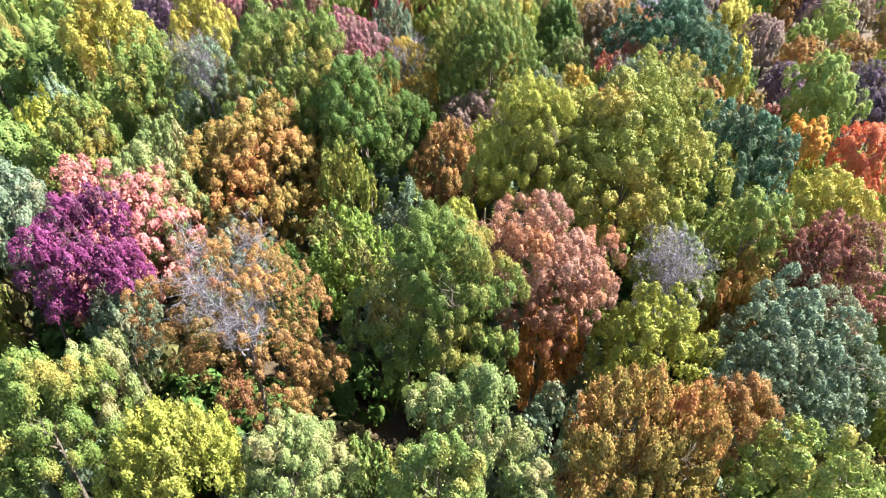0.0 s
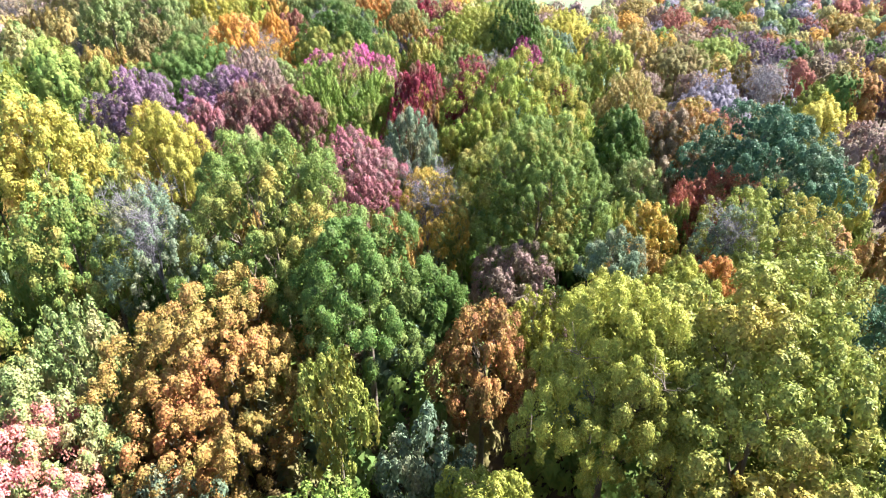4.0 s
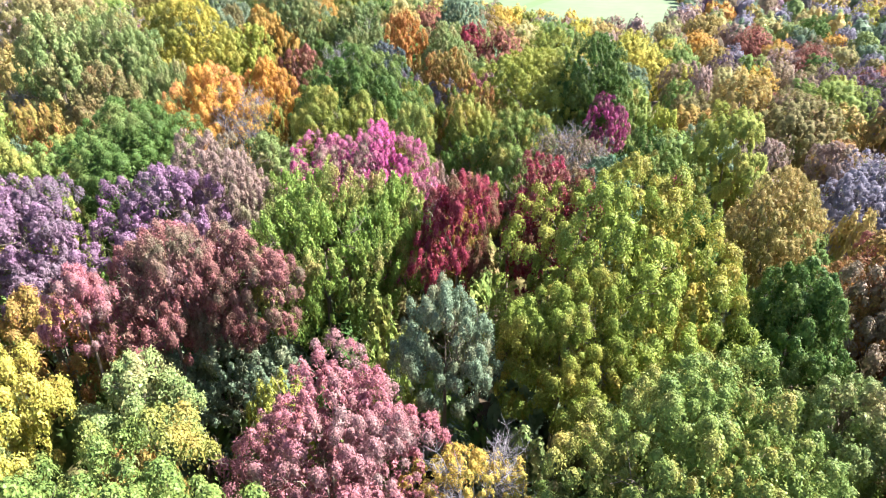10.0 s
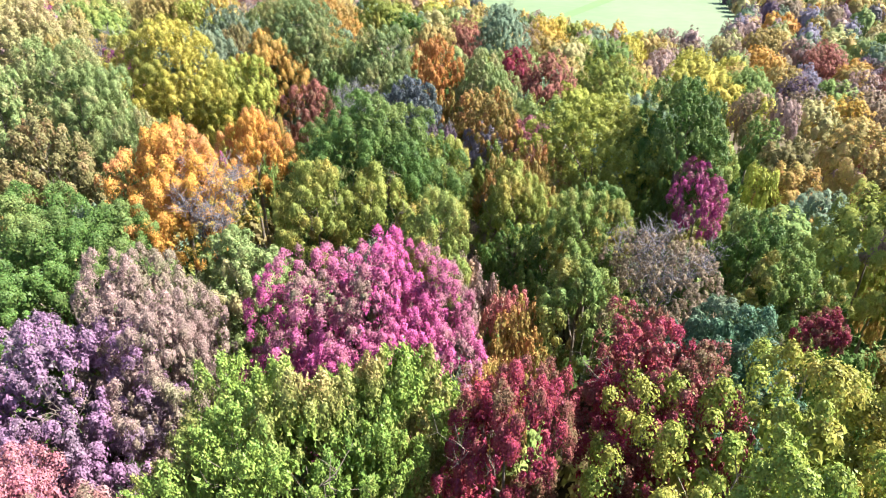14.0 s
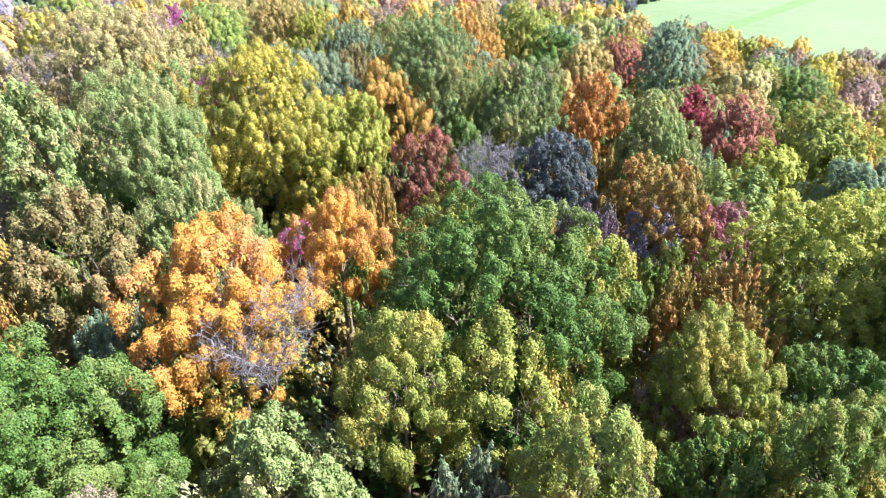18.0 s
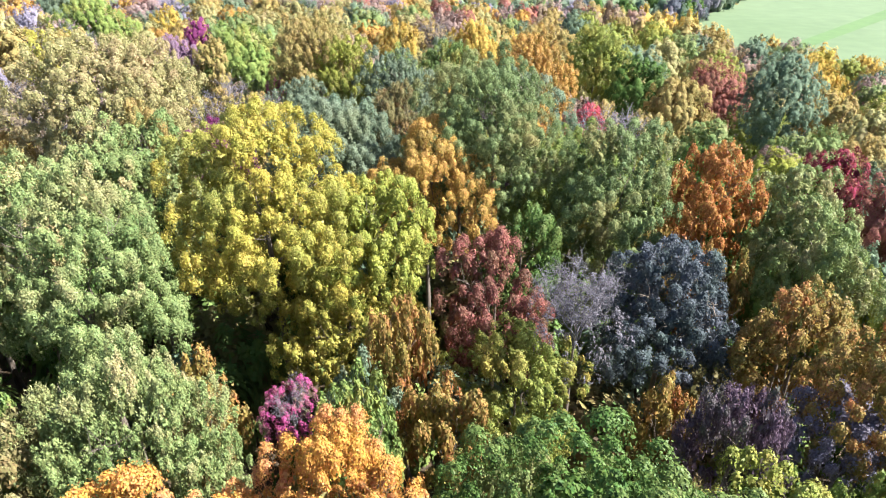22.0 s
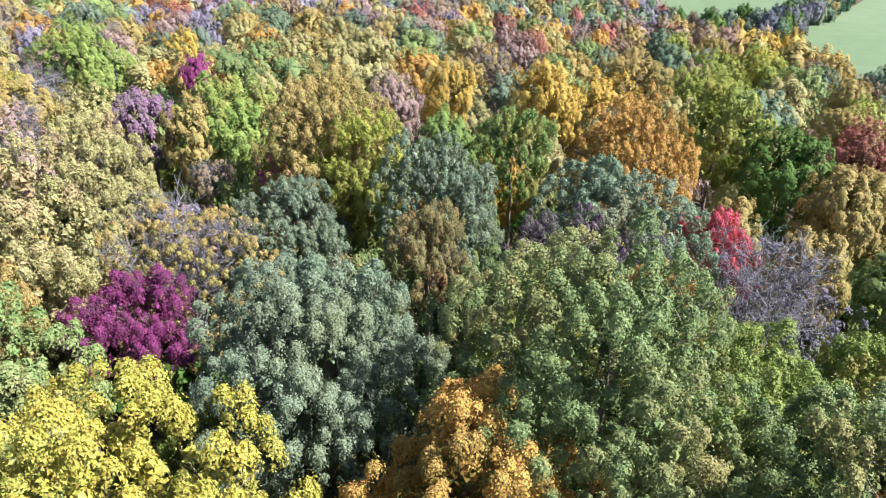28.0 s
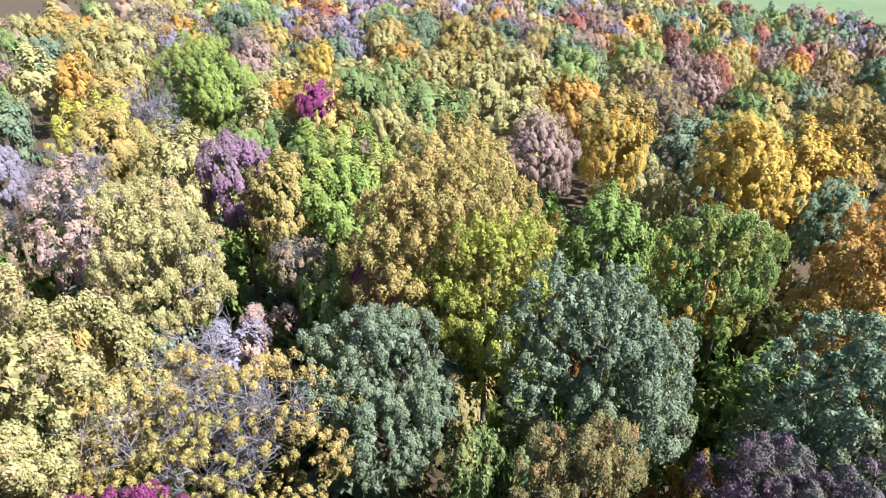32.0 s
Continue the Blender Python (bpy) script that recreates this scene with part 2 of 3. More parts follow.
# ---- trees ----
# depth: the crown's depth in radii; dome: how much of it is the rounded top; foot: how wide the lower end stays;
# bough: the radius of the rounded masses that make up the crown, in metres; clump: a leaf clump's radius in metres; stretch: how long it is; rise: how far it turns upwards; leaf: a leaf spray's length in metres;
# cover: how many layers of leaves the shell has
SHAPES = dict(
    oak=dict(depth=1.8, dome=1.0, foot=0.58, bough=2.3, clump=0.7, stretch=0.95, rise=0.35, leaf=0.145, cover=2.0),
    tall=dict(depth=2.0, dome=1.15, foot=0.56, bough=2.0, clump=0.64, stretch=1.15, rise=0.5, leaf=0.145, cover=1.9),
    airy=dict(depth=1.65, dome=0.95, foot=0.55, bough=1.9, clump=0.54, stretch=1.0, rise=0.4, leaf=0.12, cover=1.7),
    shoots=dict(depth=1.95, dome=1.05, foot=0.58, bough=1.6, clump=0.48, stretch=2.1, rise=1.0, leaf=0.145, cover=2.0),
    halfbare=dict(depth=1.7, dome=0.95, foot=0.5, bough=1.5, clump=0.38, stretch=1.0, rise=0.4, leaf=0.12, cover=1.25),
    bare=dict(depth=1.7, dome=0.95, foot=0.5, bough=1.5, clump=0.42, stretch=1.0, rise=0.4, leaf=0.13, cover=0.2),
    shrub=dict(depth=1.5, dome=0.85, foot=0.8, bough=1.1, clump=0.55, stretch=1.1, rise=0.5, leaf=0.15, cover=1.6))
COARSE = dict(close=0.72, near=1.0, mid=1.4, far=2.4, wood=3.8)
SIZES = dict(small=2.4, medium=3.8, large=5.6, huge=7.6)


def crown_arrays(kind, level, seed, metres):
    """Leaves, one triangle each, on the shells of clumps that sit on the boughs of a dome; radius 1, top at 0."""
    s = SHAPES[kind]
    rng = np.random.default_rng(seed)
    coarse = COARSE[level]
    deep, dome, foot = s["depth"], s["dome"], s["foot"]
    area = 2 * math.pi * (0.5 + 0.4 * dome) + 2 * math.pi * (deep - dome) * (1 + foot) / 2
    size = s["clump"] / metres * max(1.0, coarse) ** 0.5
    lobes = int(min(850 if kind == "halfbare" else 520, max(14, 1.0 * area / (3.1 * size * size))))
    if s["cover"] < 1.2 and kind == "bare":
        lobes = int(lobes * 0.7)

    def shell(u):
        """The dome's radius at a depth of u radii under the top."""
        if u < dome:
            return math.sqrt(max(0.0, 1 - (1 - u / dome) ** 2))
        return 1 - (1 - foot) * ((u - dome) / (deep - dome)) ** 1.3

    waves = rng.uniform(0, 2 * math.pi, 3)
    lean = rng.uniform(0.0, 0.16) * np.array((math.cos(waves[0]), math.sin(waves[0])))

    def outline(a):
        """The crown is not round: its radius wavers with the bearing."""
        return 1 + 0.12 * math.cos(2 * a + waves[0]) + 0.1 * math.cos(3 * a + waves[1]) + 0.06 * math.cos(5 * a + waves[2])

    round_off = min(0.62, max(0.26, s["bough"] / metres))
    tall_off = round_off * (1.2 if kind == "shoots" else 0.9)
    boughs = np.zeros((0, 3))
    while len(boughs) < int(0.48 * area / round_off ** 2):
        best, far = None, -1
        for _ in range(12):
            u, a = deep * 0.92 * rng.random(), rng.random() * 2 * math.pi
            rad = shell(u)
            if rng.random() > rad + 0.15:
                continue
            rad = max(0.0, rad - 0.62 * round_off) * rng.uniform(0.66, 1.2) * outline(a)
            off = lean * (1 - u / deep)
            p = np.array((rad * math.cos(a) + off[0], rad * math.sin(a) + off[1], -u - 0.75 * tall_off * (1 - min(u / dome, 1)) - 0.16 * rng.random()))
            near = np.min(np.linalg.norm(boughs - p, axis=1)) if len(boughs) else 9
            if near > far:
                best, far = p, near
        if best is not None:
            boughs = np.vstack([boughs, best])
    swell = rng.uniform(0.55, 1.3, len(boughs))
    centres, tries = np.zeros((0, 3)), 0
    while len(centres) < lobes and tries < lobes * 6:
        tries += 1
        best, far = None, -1
        for _ in range(5):
            k = rng.integers(len(boughs))
            way = boughs[k] - (0, 0, -dome - 0.5)
            d = rng.normal(size=3) + 0.8 * way / (np.linalg.norm(way) + 0.01) + (0, 0, 0.35)
            d /= np.linalg.norm(d)
            if d[2] < -0.4:
                continue
            p = boughs[k] + d * swell[k] * (round_off, round_off, tall_off)
            apart = np.linalg.norm((boughs - p) / (round_off, round_off, tall_off), axis=1) / swell
            apart[k] = 9
            if np.min(apart) < 0.9:
                continue
            near = np.min(np.linalg.norm(centres - p, axis=1)) if len(centres) else 9
            if near > far:
                best, far = p + rng.normal(size=3) * 0.025, near
        if best is not None:
            centres = np.vstack([centres, best])
    lobes = len(centres)
    radii = size * rng.uniform(0.55, 1.25, lobes)
    length = s["leaf"] / metres * coarse
    inner = int(1.5 * area / (4.4 * 0.5 * length * length)) if s["cover"] > 1.3 else 0
    total = int((0.75 if level in ("wood", "rough") else 1.0) * s["cover"] * area / (0.56 * length * length)) + inner
    which = rng.choice(lobes, total, p=radii ** 2 / np.sum(radii ** 2))
    out = centres - (0, 0, -dome - 0.4)
    out /= np.linalg.norm(out, axis=1)[:, None]
    out[:, 2] += 0.25
    axis = out * (0.9, 0.9, 0.8) + (0, 0, s["rise"]) + 0.14 * rng.normal(size=(lobes, 3))
    axis /= np.linalg.norm(axis, axis=1)[:, None]
    n = rng.normal(size=(total, 3)) + 0.75 * axis[which] + 0.35 * out[which]
    n /= np.linalg.norm(n, axis=1)[:, None]
    depth_in = rng.uniform(0.68, 1.05, total) + (rng.random(total) < 0.1) * rng.uniform(0.0, 0.4, total)
    up = np.sum(n * axis[which], axis=1)[:, None]
    spread = n - up * axis[which]
    spread *= 1 - 0.3 * np.maximum(up, 0)
    pos = centres[which] + (spread + up * axis[which] * s["stretch"]) * (radii[which] * depth_in)[:, None]
    if inner:
        pos[:inner] = pos[:inner] * (0.74, 0.74, 0.93) - (0, 0, 0.2)
    face = n + 0.34 / max(1.0, coarse) ** 0.55 * rng.normal(size=(total, 3)) + (0, 0, 0.2)
    if coarse > 1.2:
        face += (1.2 if coarse < 2.2 else 1.6) * out[which]
    face /= np.linalg.norm(face, axis=1)[:, None]
    side = np.cross(face, rng.normal(size=(total, 3)))
    side /= np.linalg.norm(side, axis=1)[:, None]
    along = np.cross(face, side)
    if kind == "shoots":
        along[:, 2] = np.abs(along[:, 2]) + 0.4
    long = (length * rng.uniform(0.6, 1.4, total))[:, None]
    long[:inner] *= 2.1
    a, b, c = pos + along * long * 0.72, pos - along * long * 0.4 + side * long * 0.42, pos - along * long * 0.34 - side * long * 0.46
    verts = np.stack([a, b, c], 1).reshape(-1, 3)
    verts[:, 2] -= np.quantile(verts[:, 2], 0.998)
    verts[:, :2] /= np.quantile(np.linalg.norm(verts[:, :2], axis=1), 0.97)
    return verts, np.arange(total * 3).reshape(-1, 3)


def heart_arrays(kind):
    """The closed leaf mass inside a far crown: a lumpy dome, radius 0.9."""
    s = SHAPES[kind]
    rows, cols = 7, 12
    verts = [(0.0, 0.0, -0.3)]
    for i in range(1, rows):
        u = s["depth"] * 0.92 * i / (rows - 1)
        rad = math.sqrt(max(0.0, 1 - (1 - min(u / s["dome"], 1)) ** 2)) if u < s["dome"] else 1 - (1 - s["foot"]) * (u - s["dome"]) / (s["depth"] - s["dome"])
        for j in range(cols):
            a = 2 * math.pi * (j + 0.5 * (i % 2)) / cols
            lump = 0.64 + 0.07 * math.sin(3 * a + 2.1 * i) * math.cos(2 * a - 1.3 * i)
            verts.append((rad * lump * math.cos(a), rad * lump * math.sin(a), -u - 0.3))
    faces = [(0, 1 + j, 1 + (j + 1) % cols) for j in range(cols)]
    for i in range(rows - 2):
        for j in range(cols):
            a, b, c, d = 1 + i * cols + j, 1 + i * cols + (j + 1) % cols, 1 + (i + 1) * cols + (j + 1) % cols, 1 + (i + 1) * cols + j
            faces += [(a, c, b), (a, d, c)]
    return np.array([verts[k] for f in faces for k in f])


def tube(points, radii, sides, verts, faces):
    """Adds a tapered tube through the points."""
    start = len(verts)
    for k, (p, r) in enumerate(zip(points, radii)):
        d = (points[min(k + 1, len(points) - 1)] - points[max(k - 1, 0)]).normalized()
        e = d.orthogonal().normalized()
        g = d.cross(e)
        for j in range(sides):
            a = 2 * math.pi * j / sides
            verts.append(p + (e * math.cos(a) + g * math.sin(a)) * r)
    for k in range(len(points) - 1):
        for j in range(sides):
            q = (j + 1) % sides
            faces.append((start + k * sides + j, start + k * sides + q, start + (k + 1) * sides + q, start + (k + 1) * sides + j))


def wander(a, b, steps, amount, rng):
    pts = []
    for k in range(steps + 1):
        f = k / steps
        off = Vector((rng.uniform(-1, 1), rng.uniform(-1, 1), rng.uniform(-0.5, 0.5))) * amount * math.sin(f * math.pi)
        pts.append(a.lerp(b, f) + off)
    return pts


MESHES = {}


def trunk_mesh():
    """A trunk of height 1 with root flare and a slight bend; widths in metres for a thick tree."""
    if "trunk" not in MESHES:
        verts, faces = [], []
        bend = [(0, 0), (0.02, 0.01), (0.06, -0.03), (0.05, -0.08), (-0.02, -0.05), (-0.04, 0.02)]
        pts = [Vector((bx, by, z)) for (bx, by), z in zip(bend, (-0.03, 0.03, 0.2, 0.45, 0.75, 1.0))]
        tube(pts, (0.62, 0.4, 0.33, 0.28, 0.17, 0.05), 9, verts, faces)
        MESHES["trunk"] = mesh_of("trunk", verts, faces, BARK, True)
    return MESHES["trunk"]


def limb_mesh(variant, pale, twigs):
    """One limb with its side branches and twigs, in the crown's unit radius: from the stem out to the shell."""
    key = ("limb", variant, pale, twigs)
    if key not in MESHES:
        rng = random.Random(40 + variant)
        verts, faces = [], []
        reach = (0.25, 0.42, 0.58, 0.7)[variant]
        main = wander(Vector((0, 0, -1.65 + 0.1 * variant)), Vector((reach, 0.0, -0.12 - 0.75 * reach ** 2)), 6, 0.09, rng)
        tube(main, (0.02, 0.016, 0.013, 0.010, 0.007, 0.005, 0.002), 5, verts, faces)
        for k in (2, 3, 4, 5, 6):
            for _ in range(2 if k < 4 else 3):
                d = Vector((rng.gauss(0.5, 0.6), rng.gauss(0, 0.9), rng.gauss(0.7, 0.4))).normalized()
                sub = wander(main[k], main[k] + d * rng.uniform(0.22, 0.4), 3, 0.04, rng)
                tube(sub, (0.0065, 0.005, 0.004, 0.002), 3, verts, faces)
                for _ in range(twigs):
                    g = sub[rng.randint(1, 3)]
                    d = Vector((rng.gauss(0.2, 1), rng.gauss(0, 1), rng.gauss(0.6, 0.7))).normalized()
                    h = g + d * rng.uniform(0.1, 0.24)
                    tube([g, h], (0.003, 0.0014), 3, verts, faces)
        MESHES[key] = mesh_of("limb", verts, faces, PALE_BARK if pale else BARK, True)
    return MESHES[key]


def crown_mesh(kind, level, variant, size):
    key = ("crown", kind, level, variant, size)
    if key not in MESHES:
        verts, faces = crown_arrays(kind, level, 7 * variant + 1000 * sorted(SHAPES).index(kind) + 31, SIZES[size])
        MESHES[key] = mesh_of("crown", verts, faces, leaves("green"))
    return MESHES[key]


WORDS = dict(
    oak=("broadleaf_tree", "broad domed tree densely covered in {} leaves", "tree"),
    tall=("tulip_tree", "tall upright tree with full {} foliage", "tree"),
    airy=("maple_tree", "rounded tree with fine loose {} leaves", "tree"),
    shoots=("ash_tree", "tree with upright tufts of {} leaves", "tree"),
    halfbare=("thinning_tree", "half-bare tree with pale twigs and {} leaves", "tree"),
    bare=("bare_tree", "nearly leafless tree with fine {} twigs", "tree"),
    shrub=("understory_tree", "low bushy young tree with {} leaves", "small tree"))
PLACED = []
dice = random.Random(5)


def part(name, mesh, parent, place, size, turn, material=None):
    ob = new(name, mesh)
    ob.parent = parent
    ob.location, ob.scale, ob.rotation_euler = place, size, (0, 0, turn)
    if material:
        ob.material_slots[0].link = "OBJECT"
        ob.material_slots[0].material = material
    return ob


def tree(kind, hue, x, y, top, r, level):
    """One tree that stands on the ground, with its crown's top and the radius of its dense part given."""
    r = r * 1.12
    base = float(ground_z(x, y))
    high = max(top - base, 3.0)
    name, words, category = WORDS[kind]
    if kind == "oak" and hue in ("yellow", "gold", "goldbrown", "ochre", "yellowolive", "tanyellow", "yellowgreen", "orange", "orangebrown"):
        name = "hickory_tree"
    thing = new(name)
    thing.location = (x, y, base)
    thing.empty_display_size = 0.5
    tagged(thing, words.format(HUES[hue][0]), category, "trees of the wood")
    s = SHAPES[kind]
    tall = min(max(r, 0.47 * high / s["depth"]), (1.9 if kind == "shrub" else 1.12) * r, high * 0.95 / s["depth"])
    sparse = kind in ("halfbare", "bare")
    turn = dice.uniform(0, 6.28)
    size = "small" if r < 3.1 else "medium" if r < 4.7 else "large" if r < 6.6 else "huge"
    variant = dice.randrange(3 if level in ("close", "near") else 2)
    wide = dice.uniform(0.88, 1.14)
    girth = 0.4 + 0.07 * r
    part("trunk", trunk_mesh(), thing, (0, 0, 0), (girth, girth, high - 1.0 * tall), turn)
    part("crown", crown_mesh(kind, level, variant, size), thing, (0, 0, high), (r * wide, r / wide, tall), turn, leaves(hue, level in ("mid", "far")))
    if sparse or level in ("close", "near"):
        for k in range(9 if kind == "bare" else 7 if sparse else 2):
            shape = (k + variant) % 4
            part("limb", limb_mesh(shape, sparse, 18 if sparse else 4 if kind == "airy" else 2), thing, (0, 0, high - (0.02 if sparse else 0.3) * tall), (0.86 * r, 0.86 * r, 0.9 * tall), turn + k * (0.7 if sparse else 1.26) + dice.uniform(-0.25, 0.25))
    PLACED.append((x, y, r))
    return thing


tree("oak", "mossgreen", -19.2, 21.0, 23.2, 3.27, "close")
tree("oak", "palegreen", -18.2, 24.0, 21.6, 2.67, "close")
tree("airy", "purple", -22.7, 33.7, 24.6, 3.90, "near")
tree("airy", "coral", -25.0, 40.9, 23.3, 5.86, "near")
tree("halfbare", "rust", -11.6, 28.6, 24.2, 5.61, "close")
tree("oak", "ochre", -15.6, 50.1, 24.0, 6.18, "near")
tree("oak", "mossgreen", 0.0, 29.7, 26.0, 4.70, "close")
tree("airy", "salmon", 6.5, 34.5, 23.9, 4.72, "close")
tree("oak", "olive", 14.9, 46.9, 27.4, 7.45, "near")
tree("oak", "yellowolive", 7.1, 46.7, 27.8, 4.80, "close")
tree("oak", "darkgreen", -7.2, 55.2, 26.6, 5.62, "close")
tree("oak", "bluegreen", 26.9, 51.6, 23.1, 5.36, "near")
tree("oak", "yellowgreen", 44.0, 71.3, 22.0, 5.02, "mid")
tree("airy", "greygreen", 21.9, 29.0, 20.4, 5.57, "near")
tree("oak", "yellowolive", 13.1, 29.9, 20.2, 3.54, "near")
tree("oak", "palegreen", 2.0, 19.7, 22.5, 3.49, "close")
tree("shoots", "ochre", 9.7, 20.3, 22.1, 3.63, "close")
tree("airy", "rust", 15.4, 22.6, 20.4, 2.09, "close")
tree("shoots", "yellowolive", -12.4, 18.8, 22.3, 3.01, "close")
tree("oak", "palegreen", -7.3, 19.2, 20.8, 2.81, "close")
tree("shrub", "green", -4.1, 22.2, 16.5, 2.10, "near")
tree("oak", "green", -0.2, 17.3, 22.1, 2.31, "close")
tree("oak", "yellowgreen", 17.5, 18.9, 20.6, 3.09, "near")
tree("oak", "rust", 0.5, 53.9, 21.2, 3.72, "near")
tree("airy", "dustypink", 3.0, 64.0, 19.8, 4.09, "near")
tree("shrub", "lime", -6.9, 40.0, 20.6, 3.48, "near")
tree("shrub", "greygreen", -3.1, 47.2, 18.3, 2.69, "near")
tree("airy", "redbrown", 27.8, 37.8, 20.8, 4.34, "near")
tree("airy", "orange", 35.8, 58.5, 19.5, 2.51, "mid")
tree("airy", "redorange", 39.8, 55.2, 20.2, 3.43, "mid")
tree("oak", "yellow", 30.7, 43.5, 21.4, 4.79, "near")
tree("oak", "yellowgreen", 22.8, 40.6, 21.6, 3.13, "near")
tree("shrub", "gold", 24.1, 41.1, 14.9, 1.83, "near")
tree("shrub", "greygreen", -21.6, 32.8, 18.4, 2.80, "near")
tree("bare", "grey", 14.6, 33.0, 21.9, 2.89, "near")
tree("shrub", "orangebrown", 6.7, 32.2, 16.4, 2.43, "near")
tree("shrub", "greygreen", -17.1, 42.2, 17.4, 3.81, "near")
tree("oak", "greygreen", -27.7, 35.2, 25.5, 2.29, "near")
tree("oak", "mossgreen", -30.0, 49.1, 25.2, 3.68, "near")
tree("oak", "palegreen", -22.3, 43.3, 23.4, 3.36, "near")
tree("oak", "yellow", -35.9, 68.7, 30.2, 4.15, "near")
tree("oak", "yellow", -25.5, 68.3, 29.7, 3.61, "close")
tree("oak", "mossgreen", -26.8, 56.6, 28.2, 3.54, "near")
tree("halfbare", "greygreen", -21.5, 56.9, 27.4, 3.97, "close")
tree("oak", "mossgreen", -14.7, 60.9, 29.8, 7.70, "close")
tree("halfbare", "gold", -4.2, 69.4, 24.2, 3.82, "close")
tree("airy", "pinkred", -10.9, 71.5, 26.8, 4.60, "close")
tree("tall", "mossgreen", 5.3, 70.7, 28.2, 6.20, "close")
tree("airy", "gold", 15.0, 70.8, 20.6, 2.29, "near")
tree("airy", "olive", 22.9, 64.5, 25.0, 7.22, "near")
tree("oak", "bluegreen", 28.3, 79.8, 26.8, 7.31, "near")
tree("shoots", "brickred", 22.4, 76.1, 21.6, 4.30, "near")
tree("oak", "leafgreen", 4.9, 88.8, 29.4, 9.19, "close")
tree("oak", "leafgreen", 0.2, 81.5, 25.9, 4.49, "close")
tree("airy", "crimson", -6.7, 90.8, 28.1, 3.62, "close")
tree("airy", "crimson", -0.2, 95.5, 27.8, 4.24, "near")
tree("airy", "magenta", -15.2, 101.2, 27.8, 6.75, "close")
tree("airy", "darkred", -22.6, 80.1, 28.7, 3.70, "close")
tree("airy", "darkred", -18.7, 82.2, 27.6, 3.30, "close")
tree("airy", "pinkred", -25.4, 76.9, 27.7, 2.04, "close")
tree("shrub", "greygreen", -21.0, 81.9, 21.0, 4.69, "near")
tree("oak", "palegreen", -19.1, 71.2, 26.9, 2.46, "close")
tree("tall", "greygreen", -6.4, 79.5, 26.3, 3.05, "close")
tree("airy", "violet", -36.8, 86.9, 28.1, 4.99, "near")
tree("airy", "violet", -28.0, 91.2, 27.4, 5.36, "near")
tree("shoots", "lime", -15.7, 88.6, 29.0, 5.50, "close")
tree("shoots", "lime", -12.2, 92.7, 27.1, 3.35, "near")
tree("airy", "pinkred", -23.8, 83.7, 26.3, 3.87, "close")
tree("oak", "orange", -34.2, 114.2, 29.6, 5.50, "close")
tree("oak", "orange", -31.2, 121.9, 28.6, 3.14, "close")
tree("bare", "gold", -31.2, 112.8, 26.8, 4.85, "close")
tree("oak", "darkgreen", -35.6, 101.7, 29.0, 6.26, "close")
tree("oak", "darkgreen", -20.8, 121.5, 30.2, 7.62, "close")
tree("oak", "olive", -22.1, 111.8, 28.2, 3.24, "close")
tree("oak", "olive", -17.3, 115.1, 26.8, 3.98, "close")
tree("oak", "yellowgreen", -13.1, 109.6, 27.2, 2.86, "close")
tree("oak", "bluegreen", 4.4, 100.5, 26.2, 5.0, "near")
tree("oak", "olive", 20.7, 120.7, 25.0, 5.00, "mid")
tree("airy", "goldbrown", 19.4, 102.4, 24.7, 4.71, "near")
tree("airy", "lavender", 37.0, 120.6, 20.6, 6.82, "mid")
tree("bare", "grey", 49.4, 130.9, 19.3, 5.40, "mid")
tree("oak", "ochre", 24.8, 93.3, 23.2, 5.58, "near")
tree("oak", "darkgreen", 15.6, 87.0, 24.3, 3.64, "near")
tree("airy", "rust", 23.3, 91.0, 23.3, 5.01, "near")
tree("halfbare", "brown", 3.1, 112.7, 24.1, 4.36, "near")
tree("oak", "yellowolive", -0.6, 135.4, 27.6, 6.20, "near")
tree("tall", "darkgreen", 7.2, 133.0, 29.9, 4.90, "near")
tree("airy", "magenta", 8.6, 127.5, 24.0, 2.90, "near")
tree("oak", "olive", -7.9, 122.2, 24.7, 4.57, "close")
tree("oak", "tanyellow", -48.5, 138.9, 33.2, 7.13, "close")
tree("oak", "yellowolive", -41.8, 142.0, 28.8, 4.70, "near")
tree("shrub", "yellow", -42.5, 139.2, 22.4, 5.01, "near")
tree("tall", "orangebrown", -21.3, 159.5, 28.6, 3.69, "near")
tree("airy", "redbrown", -5.9, 173.6, 24.0, 5.00, "mid")
tree("airy", "crimson", -11.2, 176.0, 24.2, 3.57, "mid")
tree("oak", "goldbrown", 32.2, 152.3, 21.9, 3.95, "mid")
tree("oak", "slate", -22.2, 147.8, 25.8, 5.10, "near")
tree("bare", "grey", -26.7, 139.7, 26.6, 3.10, "close")
tree("tall", "cream", -74.5, 148.6, 34.3, 7.11, "near")
tree("tall", "palegreen", -51.4, 126.8, 32.9, 4.96, "close")
tree("tall", "palegreen", -57.2, 123.2, 32.9, 4.11, "near")
tree("tall", "olivebrown", -47.3, 115.7, 29.1, 3.95, "near")
tree("shoots", "palegreen", -42.2, 121.8, 28.1, 4.40, "close")
tree("oak", "redbrown", -32.8, 142.3, 25.9, 3.73, "close")
tree("tall", "sagegreen", -28.6, 156.6, 30.1, 5.30, "close")
tree("tall", "sagegreen", -38.4, 155.6, 34.8, 6.10, "close")
tree("oak", "ambergold", -41.1, 148.5, 30.4, 4.60, "close")
tree("oak", "palegreen", -14.4, 162.8, 26.5, 4.74, "near")
tree("oak", "ochre", -14.2, 147.4, 24.4, 3.75, "near")
tree("oak", "ochre", -11.3, 141.0, 26.3, 3.30, "near")
